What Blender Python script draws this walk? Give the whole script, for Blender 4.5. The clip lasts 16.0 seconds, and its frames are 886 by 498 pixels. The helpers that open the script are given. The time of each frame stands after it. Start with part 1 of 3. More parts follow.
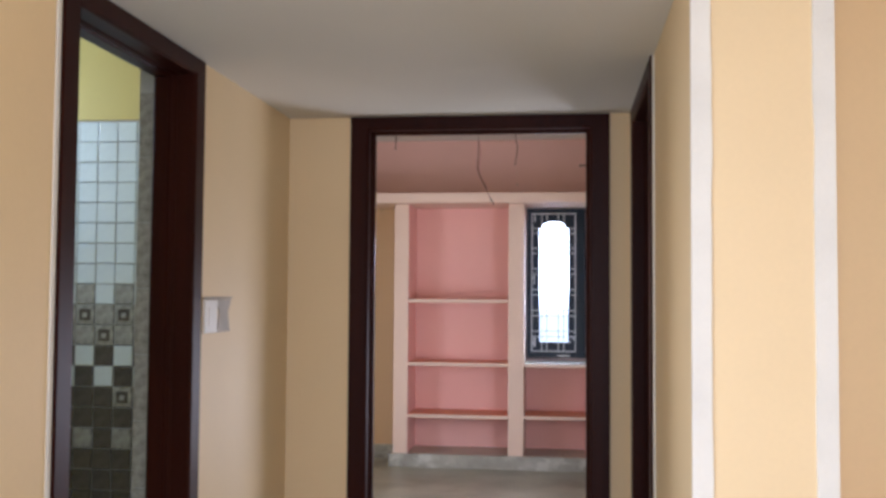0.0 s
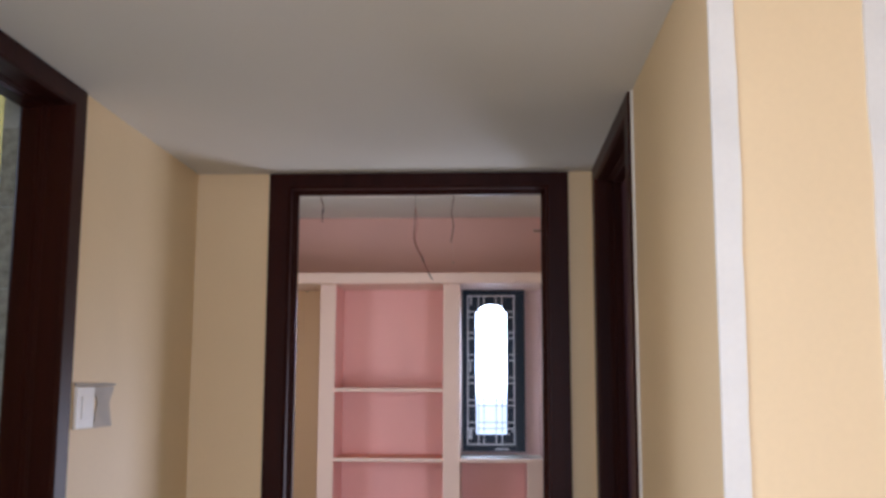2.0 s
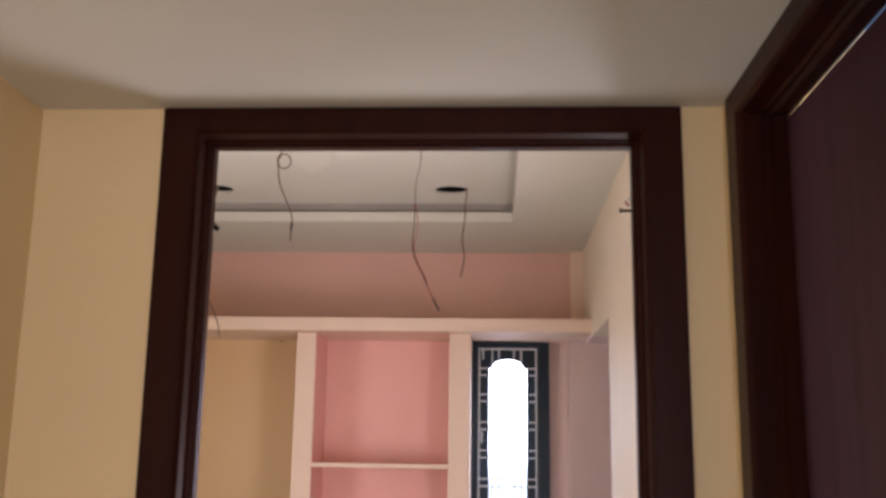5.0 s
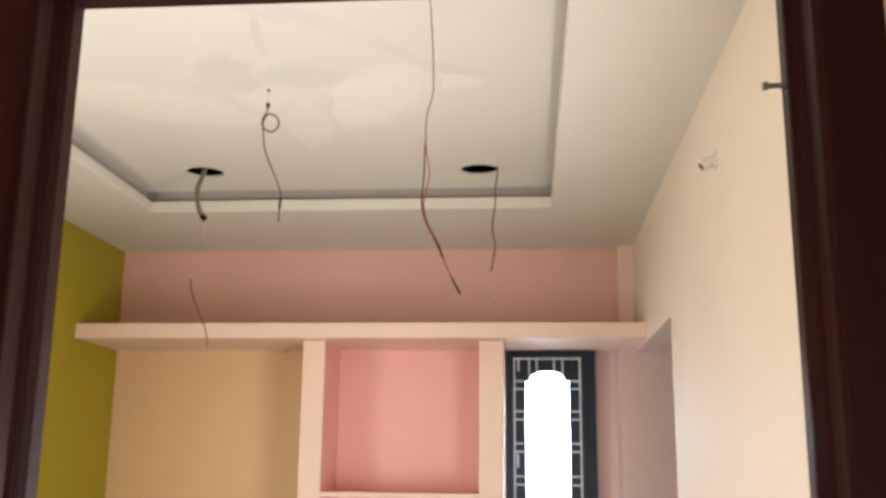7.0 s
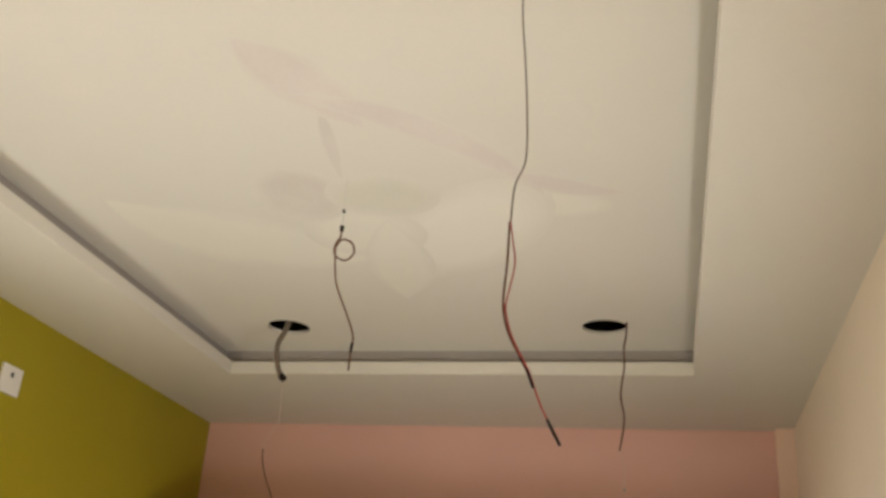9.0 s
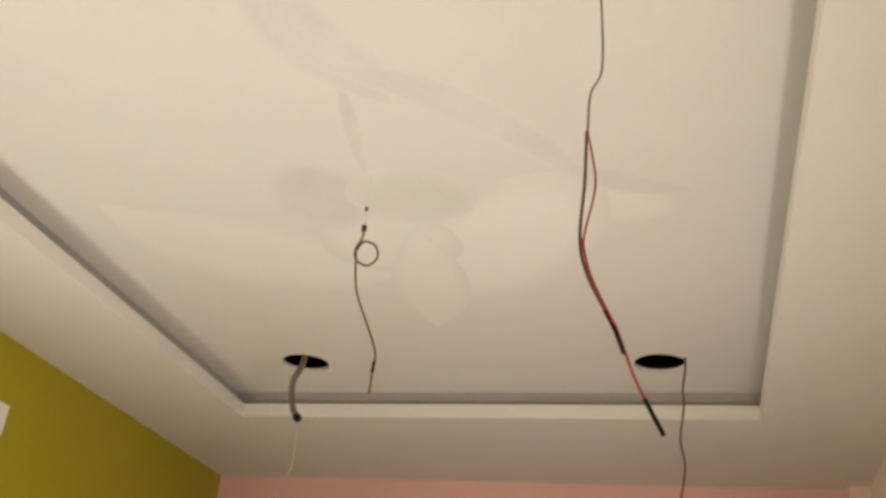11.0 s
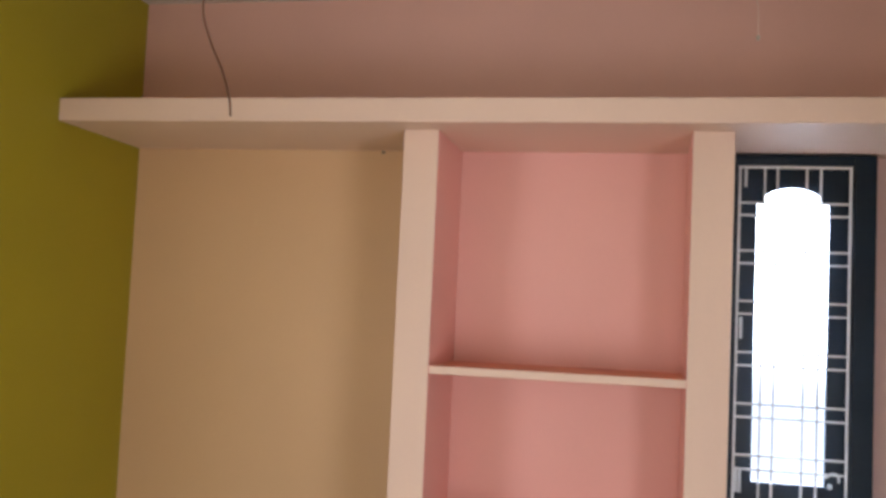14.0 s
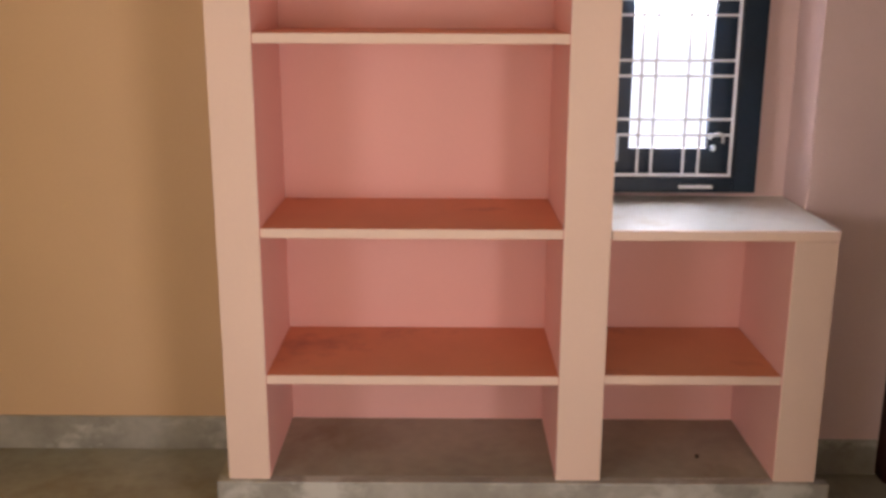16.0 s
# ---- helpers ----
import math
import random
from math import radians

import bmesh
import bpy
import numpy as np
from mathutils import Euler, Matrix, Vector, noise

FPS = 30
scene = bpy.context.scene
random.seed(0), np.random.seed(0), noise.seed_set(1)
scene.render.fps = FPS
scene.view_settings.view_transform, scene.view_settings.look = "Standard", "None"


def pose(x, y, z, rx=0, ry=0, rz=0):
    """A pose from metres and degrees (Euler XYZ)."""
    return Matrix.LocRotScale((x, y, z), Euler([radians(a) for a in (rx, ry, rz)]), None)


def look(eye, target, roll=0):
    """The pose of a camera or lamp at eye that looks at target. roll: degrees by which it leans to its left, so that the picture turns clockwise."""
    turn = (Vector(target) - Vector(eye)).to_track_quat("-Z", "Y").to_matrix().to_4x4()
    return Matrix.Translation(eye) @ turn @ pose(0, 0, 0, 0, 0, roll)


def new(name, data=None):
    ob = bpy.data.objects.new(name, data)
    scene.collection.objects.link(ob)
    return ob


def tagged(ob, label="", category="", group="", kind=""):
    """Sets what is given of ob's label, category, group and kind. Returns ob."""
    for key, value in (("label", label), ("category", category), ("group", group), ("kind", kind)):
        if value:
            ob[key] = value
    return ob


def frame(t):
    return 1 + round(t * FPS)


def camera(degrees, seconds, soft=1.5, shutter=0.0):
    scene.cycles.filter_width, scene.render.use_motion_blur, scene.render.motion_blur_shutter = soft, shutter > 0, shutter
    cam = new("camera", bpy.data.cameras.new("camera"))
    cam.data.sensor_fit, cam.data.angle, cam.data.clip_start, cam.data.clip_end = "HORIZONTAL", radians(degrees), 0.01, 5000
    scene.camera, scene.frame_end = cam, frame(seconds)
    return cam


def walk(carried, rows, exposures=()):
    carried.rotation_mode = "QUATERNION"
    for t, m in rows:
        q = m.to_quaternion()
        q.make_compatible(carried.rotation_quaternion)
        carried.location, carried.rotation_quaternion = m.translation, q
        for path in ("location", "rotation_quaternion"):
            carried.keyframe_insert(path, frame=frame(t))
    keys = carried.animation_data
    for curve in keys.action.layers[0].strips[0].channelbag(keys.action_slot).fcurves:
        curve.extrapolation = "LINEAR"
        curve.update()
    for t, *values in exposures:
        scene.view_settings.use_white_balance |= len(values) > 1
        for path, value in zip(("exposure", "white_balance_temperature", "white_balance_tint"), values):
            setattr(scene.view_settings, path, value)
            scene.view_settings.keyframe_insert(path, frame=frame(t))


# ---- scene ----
cam = camera(48.8, 16.0, soft=3.2)
PATH = [
    (0, (0.339, -3.81, 1.39), (0.088, -1.828, 1.485), 0.4),
    (0.5, (0.376, -3.747, 1.407), (0.183, -1.78, 1.712), 1.0),
    (1, (0.331, -3.614, 1.4), (0.14, -1.662, 1.788), 1.7),
    (1.5, (0.248, -3.47, 1.409), (0.101, -1.499, 1.713), -0.0),
    (2, (0.249, -3.272, 1.376), (0.147, -1.294, 1.654), 0.2),
    (2.5, (0.283, -3.037, 1.417), (0.139, -1.082, 1.813), 1.4),
    (3, (0.271, -2.841, 1.403), (0.143, -0.891, 1.831), 1.5),
    (3.5, (0.179, -2.596, 1.432), (0.152, -0.644, 1.868), 0.2),
    (4, (0.165, -2.361, 1.409), (0.115, -0.396, 1.779), 0.1),
    (6.5, (0.108, -1.153, 1.479), (-0.059, 0.783, 1.951), 1.5),
    (7, (0.12, -1.008, 1.478), (-0.049, 0.936, 1.918), 0.6),
    (7.5, (0.067, -0.816, 1.502), (-0.078, 1.102, 2.055), 1.8),
    (8, (0.023, -0.66, 1.495), (-0.089, 1.249, 2.08), 2.4),
    (8.5, (0.058, -0.505, 1.495), (-0.130, 1.366, 2.176), 0.8),
    (9, (0.118, -0.305, 1.536), (-0.312, 1.474, 2.343), 4.2),
    (11.3, (-0.006, 0.196, 1.544), (-0.486, 1.897, 2.478), 5.5),
    (11.5, (-0.008, 0.267, 1.54), (-0.477, 1.998, 2.423), 5.1),
    (12, (-0.004, 0.384, 1.56), (-0.462, 2.19, 2.289), 4.5),
    (12.5, (-0.026, 0.496, 1.543), (-0.442, 2.349, 2.17), 4.7),
    (13, (-0.155, 0.66, 1.583), (-0.579, 2.555, 2.06), 4.1),
    (13.5, (-0.216, 0.77, 1.58), (-0.596, 2.708, 1.894), 4.0),
    (14, (-0.257, 0.958, 1.526), (-0.667, 2.911, 1.66), 2.6),
    (14.5, (-0.235, 1.134, 1.504), (-0.556, 3.108, 1.489), 1.5),
    (15, (-0.29, 1.263, 1.463), (-0.554, 3.238, 1.29), 1.9),
    (15.5, (-0.388, 1.401, 1.445), (-0.574, 3.365, 1.12), 0.2),
    (16, (-0.439, 1.536, 1.449), (-0.448, 3.472, 0.949), 0.2),
]
walk(cam, [(t, look(eye, target, roll)) for t, eye, target, roll in PATH],
     exposures=[(0, -0.05, 5350, 21), (0.5, -0.05, 5200, 18), (1, -0.1, 5300, 15), (2, -0.17, 5200, 23), (3, -0.16, 5500, 26), (4, -0.2, 5950, 31), (6.5, 0.55, 6000, 15), (7.5, 0.45, 6000, 15), (8, 0.08, 6300, 14), (8.5, -0.09, 6600, 17), (9, 0.06, 6350, 11), (11.5, 0.2, 6400, 18), (12.5, 0.12, 6350, 22), (13.5, -0.02, 6000, 21), (14.5, 0.1, 5800, 17), (16, -0.04, 6650, 29)])
# light: daylight from the hall, a side window of the bedroom and the grilled window
def make_world():
    w = bpy.data.worlds.new("sky")
    w.use_nodes = True
    nt = w.node_tree
    bg = nt.nodes["Background"]
    sky = nt.nodes.new("ShaderNodeTexSky")
    sky.sky_type = "NISHITA"
    sky.sun_disc = False
    sky.sun_elevation, sky.sun_rotation = radians(48), radians(200)
    nt.links.new(sky.outputs[0], bg.inputs[0])
    bg.inputs[1].default_value = 0.12
    scene.world = w


def sun_lamp(strength):
    d = bpy.data.lights.new("sun", "SUN")
    d.energy, d.angle, d.color = strength, radians(0.5), (1.0, 0.93, 0.82)
    o = new("sun", d)
    o.matrix_world = look((2, -12, 14), (0, 0, 0))


def window_light(name, eye, target, w, h, watts, color):
    d = bpy.data.lights.new(name, "AREA")
    d.shape, d.size, d.size_y, d.energy, d.color = "RECTANGLE", w, h, watts, color
    o = new(name, d)
    o.matrix_world = look(eye, target)
    return o


make_world()
sun_lamp(2.5)
DAY = (1.0, 0.95, 0.88)
window_light("daylight_hall_back", (0.6, -4.9, 1.25), (0.6, 0, 1.25), 1.6, 2.0, 46, DAY)
window_light("daylight_hall_side", (-0.82, -3.35, 1.2), (2, -3.35, 1.2), 1.2, 1.7, 20, (1.0, 0.94, 0.80))
window_light("daylight_hall_slanting", (-2.3, -3.47, 2.6), (0.593, -1.55, 0.9), 0.18, 0.8, 38, (1.0, 0.95, 0.82))
window_light("daylight_bedroom_side", (-2.3, 1.35, 1.15), (2, 1.35, 1.15), 1.5, 1.1, 33, (1.0, 0.96, 0.9))
window_light("daylight_bedroom_right", (0.76, 1.5, 0.875), (-2, 1.5, 0.875), 1.15, 0.8, 37, (1.0, 0.96, 0.9))
window_light("daylight_bathroom", (-2.375, -0.38, 2.15), (0.6, -1.3, 1.25), 0.5, 0.5, 15, (0.84, 0.96, 1.0))


# ---- materials ----
def material(name, color, rough=0.6, vary=0.08, scale=3.0, grain=60.0, bump=0.05, metal=0.0, tint=None, spec=0.5, clear=0.0):
    """Colour varied at two scales (soft blotches and fine grain), with fine relief."""
    m = bpy.data.materials.new(name)
    m.use_nodes = True
    nt = m.node_tree
    p = nt.nodes["Principled BSDF"]
    tc = nt.nodes.new("ShaderNodeTexCoord")
    big = nt.nodes.new("ShaderNodeTexNoise")
    big.inputs["Scale"].default_value, big.inputs["Detail"].default_value = scale, 4
    fine = nt.nodes.new("ShaderNodeTexNoise")
    fine.inputs["Scale"].default_value, fine.inputs["Detail"].default_value = grain, 3
    for n in (big, fine):
        nt.links.new(tc.outputs["Object"], n.inputs["Vector"])
    add = nt.nodes.new("ShaderNodeMath")
    add.operation = "MULTIPLY_ADD"
    add.inputs[1].default_value = 0.35
    nt.links.new(fine.outputs[0], add.inputs[0])
    nt.links.new(big.outputs[0], add.inputs[2])
    ramp = nt.nodes.new("ShaderNodeValToRGB")
    a = [c * (1 - vary) for c in color]
    b = [min(1, c * (1 + vary)) for c in (tint or color)]
    ramp.color_ramp.elements[0].position, ramp.color_ramp.elements[1].position = 0.35, 1.0
    ramp.color_ramp.elements[0].color, ramp.color_ramp.elements[1].color = (*a, 1), (*b, 1)
    nt.links.new(add.outputs[0], ramp.inputs[0])
    nt.links.new(ramp.outputs[0], p.inputs["Base Color"])
    p.inputs["Roughness"].default_value, p.inputs["Metallic"].default_value = rough, metal
    p.inputs["Specular IOR Level"].default_value = spec
    p.inputs["Coat Weight"].default_value = clear
    if bump:
        bn = nt.nodes.new("ShaderNodeBump")
        bn.inputs["Strength"].default_value, bn.inputs["Distance"].default_value = bump, 0.01
        nt.links.new(add.outputs[0], bn.inputs["Height"])
        nt.links.new(bn.outputs[0], p.inputs["Normal"])
    return m


def scuffs(m, color, stretch, scale, limit, soft=0.06):
    """Worn or dirty streaks over a finish."""
    nt = m.node_tree
    p = nt.nodes["Principled BSDF"]
    base = p.inputs["Base Color"].links[0].from_socket
    tc = nt.nodes.new("ShaderNodeTexCoord")
    mp = nt.nodes.new("ShaderNodeMapping")
    mp.inputs["Scale"].default_value = stretch
    n = nt.nodes.new("ShaderNodeTexNoise")
    n.inputs["Scale"].default_value, n.inputs["Detail"].default_value, n.inputs["Roughness"].default_value = scale, 6, 0.65
    mr = nt.nodes.new("ShaderNodeMapRange")
    mr.inputs["From Min"].default_value, mr.inputs["From Max"].default_value = limit, limit + soft
    mx = nt.nodes.new("ShaderNodeMix")
    mx.data_type = "RGBA"
    mx.inputs[7].default_value = (*color, 1)
    nt.links.new(tc.outputs["Object"], mp.inputs["Vector"])
    nt.links.new(mp.outputs[0], n.inputs["Vector"])
    nt.links.new(n.outputs[0], mr.inputs[0])
    nt.links.new(mr.outputs[0], mx.inputs[0])
    nt.links.new(base, mx.inputs[6])
    nt.links.new(mx.outputs[2], p.inputs["Base Color"])


def glow(name, color, strength):
    m = bpy.data.materials.new(name)
    m.use_nodes = True
    nt = m.node_tree
    nt.nodes.remove(nt.nodes["Principled BSDF"])
    e = nt.nodes.new("ShaderNodeEmission")
    e.inputs[0].default_value, e.inputs[1].default_value = (*color, 1), strength
    nt.links.new(e.outputs[0], nt.nodes["Material Output"].inputs[0])
    return m


def glass(name, rough=0.0):
    m = bpy.data.materials.new(name)
    m.use_nodes = True
    p = m.node_tree.nodes["Principled BSDF"]
    p.inputs["Base Color"].default_value = (0.95, 0.98, 1, 1)
    p.inputs["Transmission Weight"].default_value, p.inputs["Roughness"].default_value, p.inputs["IOR"].default_value = 1.0, rough, 1.05
    return m


def wood(name, dark, light, rough=0.35):
    """Polished dark wood with grain along z."""
    m = material(name, dark, rough, 0.1, 2.0, 40.0, 0.04, tint=light, spec=0.11)
    nt = m.node_tree
    tc = next(n for n in nt.nodes if n.bl_idname == "ShaderNodeTexCoord")
    mp = nt.nodes.new("ShaderNodeMapping")
    mp.inputs["Scale"].default_value = (9, 9, 0.7)
    nt.links.new(tc.outputs["Object"], mp.inputs["Vector"])
    for n in nt.nodes:
        if n.bl_idname == "ShaderNodeTexNoise":
            nt.links.new(mp.outputs[0], n.inputs["Vector"])
    return m


M_CREAM = material("cream_paint", (0.81, 0.635, 0.365), 0.55, 0.05, 1.6, 90, 0.03)
M_CEIL = material("white_ceiling_paint", (0.68, 0.65, 0.58), 0.75, 0.04, 1.2, 80, 0.03)
M_TRIM = material("white_primer", (0.76, 0.745, 0.68), 0.65, 0.06, 9, 120, 0.06)
# the niche's pink, darkened to paint in the shade above the loft
M_UPPER = material("shaded_pink_paint", (0.74, 0.46, 0.385), 0.6, 0.06, 1.8, 90, 0.03)
M_PINK = material("pink_paint", (0.87, 0.495, 0.43), 0.6, 0.05, 1.8, 90, 0.03)
M_PALE = material("pale_pink_cream_paint", (0.81, 0.61, 0.485), 0.55, 0.05, 2.0, 90, 0.03)
M_LILAC = material("pale_lilac_pink_paint", (0.78, 0.60, 0.575), 0.55, 0.05, 2.0, 90, 0.03)
M_SHELF = material("red_brown_shelf_paint", (0.70, 0.275, 0.14), 0.5, 0.10, 4, 90, 0.03)
M_ALCOVE = material("beige_paint", (0.74, 0.505, 0.285), 0.55, 0.05, 1.6, 90, 0.03)
M_RIGHT = material("warm_white_paint", (0.80, 0.69, 0.55), 0.55, 0.04, 1.6, 90, 0.03)
M_YELLOW = material("olive_yellow_paint", (0.34, 0.28, 0.004), 0.5, 0.06, 1.6, 90, 0.03)
M_FLOOR = material("grey_green_stone_floor", (0.26, 0.25, 0.18), 0.3, 0.25, 2.5, 25, 0.02, tint=(0.36, 0.35, 0.27))
M_SKIRT = material("grey_stone_skirting", (0.30, 0.29, 0.24), 0.35, 0.22, 7, 40, 0.02, tint=(0.38, 0.37, 0.32))
M_WOOD = wood("dark_polished_wood", (0.020, 0.0042, 0.0028), (0.034, 0.0075, 0.0045), 0.38)
M_LEAF = wood("purple_brown_laminate", (0.045, 0.018, 0.024), (0.075, 0.032, 0.040), 0.45)
M_BLUE = material("blue_black_enamel", (0.008, 0.021, 0.038), 0.35, 0.3, 4, 60, 0.04, spec=0.25)
M_BAR = material("white_enamel", (0.75, 0.78, 0.80), 0.4, 0.06, 12, 90, 0.02)
# grey holds the shade of the tray's recess
M_COVE = material("shaded_cove_grey", (0.34, 0.31, 0.285), 0.85, 0.10, 4, 70, 0.05)
M_CONC = material("bare_concrete", (0.12, 0.11, 0.10), 0.9, 0.2, 5, 50, 0.2)
M_COUNTER = material("pale_stone_counter", (0.74, 0.77, 0.72), 0.3, 0.12, 6, 60, 0.02)
CEIL_RGB = (0.68, 0.65, 0.58)


def tints(name, color):
    """Five washes of a mural colour, from the ceiling's own white to full strength."""
    return [material(name + s, [a + (x - a) * k for a, x in zip(CEIL_RGB, color)], 0.75, 0.05, 4, 80, 0.03, tint=[a + (x - a) * k * 0.4 for a, x in zip(CEIL_RGB, color)]) for s, k in (("_rim", 0.16), ("_edge", 0.36), ("_wash", 0.58), ("_body", 0.8), ("_full", 1.0))]


M_MURAL_CREAM = tints("mural_cream", (0.75, 0.725, 0.64))
M_MURAL_WHITE = tints("mural_white", (0.79, 0.765, 0.69))
M_MURAL_SAGE = tints("mural_sage", (0.635, 0.615, 0.525))
M_MURAL_PINK = tints("mural_pink", (0.652, 0.585, 0.545))
M_MURAL_LILAC = tints("mural_lilac", (0.605, 0.56, 0.51))
M_BROWN = material("brown_wire_sheath", (0.12, 0.055, 0.03), 0.6, 0.15, 30, 120, 0.0, spec=0.2)
M_RED = material("red_wire_sheath", (0.30, 0.035, 0.03), 0.55, 0.1, 30, 120, 0.0, spec=0.2)
M_BLACK = material("black_tape", (0.014, 0.010, 0.008), 0.7, 0.2, 30, 120, 0.05, spec=0.15)
M_CLEARW = material("pale_wire", (0.68, 0.55, 0.47), 0.4, 0.1, 30, 120, 0.0)
M_CONDUIT = material("grey_conduit", (0.15, 0.115, 0.085), 0.5, 0.15, 20, 120, 0.03)
M_PLASTIC = material("white_plastic", (0.74, 0.72, 0.67), 0.35, 0.05, 10, 90, 0.0)
M_GREYPL = material("grey_gap", (0.40, 0.36, 0.30), 0.6, 0.15, 10, 90, 0.02)
M_STEEL = material("dull_steel", (0.18, 0.14, 0.11), 0.4, 0.2, 20, 90, 0.02, metal=0.8)
M_BATH = material("bathroom_yellow_paint", (0.55, 0.46, 0.14), 0.6, 0.05, 2, 90, 0.03)
M_TW = material("white_glazed_tile", (0.62, 0.70, 0.68), 0.12, 0.08, 6, 60, 0.01)
M_TG = material("grey_patterned_tile", (0.26, 0.27, 0.23), 0.15, 0.35, 40, 200, 0.02, tint=(0.36, 0.36, 0.32))
M_TD = material("dark_grey_tile", (0.07, 0.065, 0.05), 0.15, 0.3, 25, 200, 0.02, tint=(0.11, 0.10, 0.085))
M_GROUT = material("grey_grout", (0.42, 0.44, 0.41), 0.9, 0.15, 20, 120, 0.05)
scuffs(M_TRIM, (0.58, 0.52, 0.44), (1.4, 4, 5), 2.2, 0.64, 0.14)
scuffs(M_SKIRT, (0.54, 0.54, 0.48), (1, 1, 1.5), 4.5, 0.52, 0.10)
scuffs(M_FLOOR, (0.20, 0.17, 0.10), (1, 1, 1), 1.6, 0.52, 0.16)
scuffs(M_SHELF, (0.44, 0.16, 0.10), (1, 1, 1), 3.0, 0.54, 0.14)
scuffs(M_COUNTER, (0.60, 0.56, 0.46), (1, 1, 1), 5.0, 0.56, 0.12)
M_GLASS = glass("clear_glass")
M_SKY = glow("bright_sky", (0.86, 0.94, 1.0), 5.0)


def horizon_fade(m, z0, z1, low, high):
    """The haze near the horizon is dimmer than the sky above it."""
    nt = m.node_tree
    tc = nt.nodes.new("ShaderNodeTexCoord")
    sp = nt.nodes.new("ShaderNodeSeparateXYZ")
    mr = nt.nodes.new("ShaderNodeMapRange")
    for k, v in zip(("From Min", "From Max", "To Min", "To Max"), (z0, z1, low, high)):
        mr.inputs[k].default_value = v
    mr.interpolation_type = "SMOOTHSTEP"
    e = next(n for n in nt.nodes if n.bl_idname == "ShaderNodeEmission")
    nt.links.new(tc.outputs["Object"], sp.inputs[0])
    nt.links.new(sp.outputs[2], mr.inputs[0])
    nt.links.new(mr.outputs[0], e.inputs[1])


horizon_fade(M_SKY, 1.15, 1.9, 1.5, 24.0)


# ---- building blocks ----
def mesh_of(bm, name, mat):
    bmesh.ops.recalc_face_normals(bm, faces=bm.faces)
    me = bpy.data.meshes.new(name)
    bm.to_mesh(me)
    bm.free()
    for m in mat if isinstance(mat, (list, tuple)) else [mat]:
        me.materials.append(m)
    return me


def thing(name, label, category, at=(0, 0, 0), group=""):
    e = new(name)
    e.location = at
    e.empty_display_size = 0.1
    return tagged(e, label, category, group)


def part(name, bm, mat, parent=None, label=""):
    o = new(name, mesh_of(bm, name, mat))
    if parent is not None:
        o.parent = parent
        up = parent
        off = Vector((0, 0, 0))
        while up is not None:
            off += up.location
            up = up.parent
        o.data.transform(Matrix.Translation(-off))
    if label:
        tagged(o, label)
    return o


def structure(name, bm, mat, label="", category=""):
    return tagged(part(name, bm, mat), label, category, kind="structure")


def box(x0, x1, y0, y1, z0, z1, bevel=0.0, bm=None):
    b = bmesh.new()
    r = bmesh.ops.create_cube(b, size=1)
    for v in r["verts"]:
        v.co = ((x0 + x1) / 2 + v.co.x * (x1 - x0), (y0 + y1) / 2 + v.co.y * (y1 - y0), (z0 + z1) / 2 + v.co.z * (z1 - z0))
    if bevel:
        bmesh.ops.bevel(b, geom=b.edges[:], offset=bevel, segments=2, affect="EDGES", profile=0.6)
    if bm is None:
        return b
    me = bpy.data.meshes.new("tmp")
    b.to_mesh(me)
    b.free()
    bm.from_mesh(me)
    bpy.data.meshes.remove(me)
    return bm


def wall(axis, p0, p1, u0, u1, z0, z1, holes=()):
    """A wall between the planes p0 and p1 of the axis, along u, with openings (u0, u1, z0, z1) cut through it."""
    us = sorted({u0, u1, *[h[0] for h in holes], *[h[1] for h in holes]})
    zs = sorted({z0, z1, *[h[2] for h in holes], *[h[3] for h in holes]})
    us = [u for u in us if u0 <= u <= u1]
    zs = [z for z in zs if z0 <= z <= z1]
    nu, nz = len(us) - 1, len(zs) - 1

    def solid(i, j):
        if not (0 <= i < nu and 0 <= j < nz):
            return False
        u, z = (us[i] + us[i + 1]) / 2, (zs[j] + zs[j + 1]) / 2
        return not any(h[0] < u < h[1] and h[2] < z < h[3] for h in holes)

    bm = bmesh.new()

    def quad(*pts):
        bm.faces.new([bm.verts.new((p, u, z) if axis == "x" else (u, p, z)) for p, u, z in pts])

    for i in range(nu):
        for j in range(nz):
            if not solid(i, j):
                continue
            a, b, c, d = us[i], us[i + 1], zs[j], zs[j + 1]
            for p in (p0, p1):
                quad((p, a, c), (p, b, c), (p, b, d), (p, a, d))
            if not solid(i - 1, j):
                quad((p0, a, c), (p1, a, c), (p1, a, d), (p0, a, d))
            if not solid(i + 1, j):
                quad((p0, b, c), (p1, b, c), (p1, b, d), (p0, b, d))
            if not solid(i, j - 1):
                quad((p0, a, c), (p1, a, c), (p1, b, c), (p0, b, c))
            if not solid(i, j + 1):
                quad((p0, a, d), (p1, a, d), (p1, b, d), (p0, b, d))
    bmesh.ops.remove_doubles(bm, verts=bm.verts, dist=1e-5)
    return bm


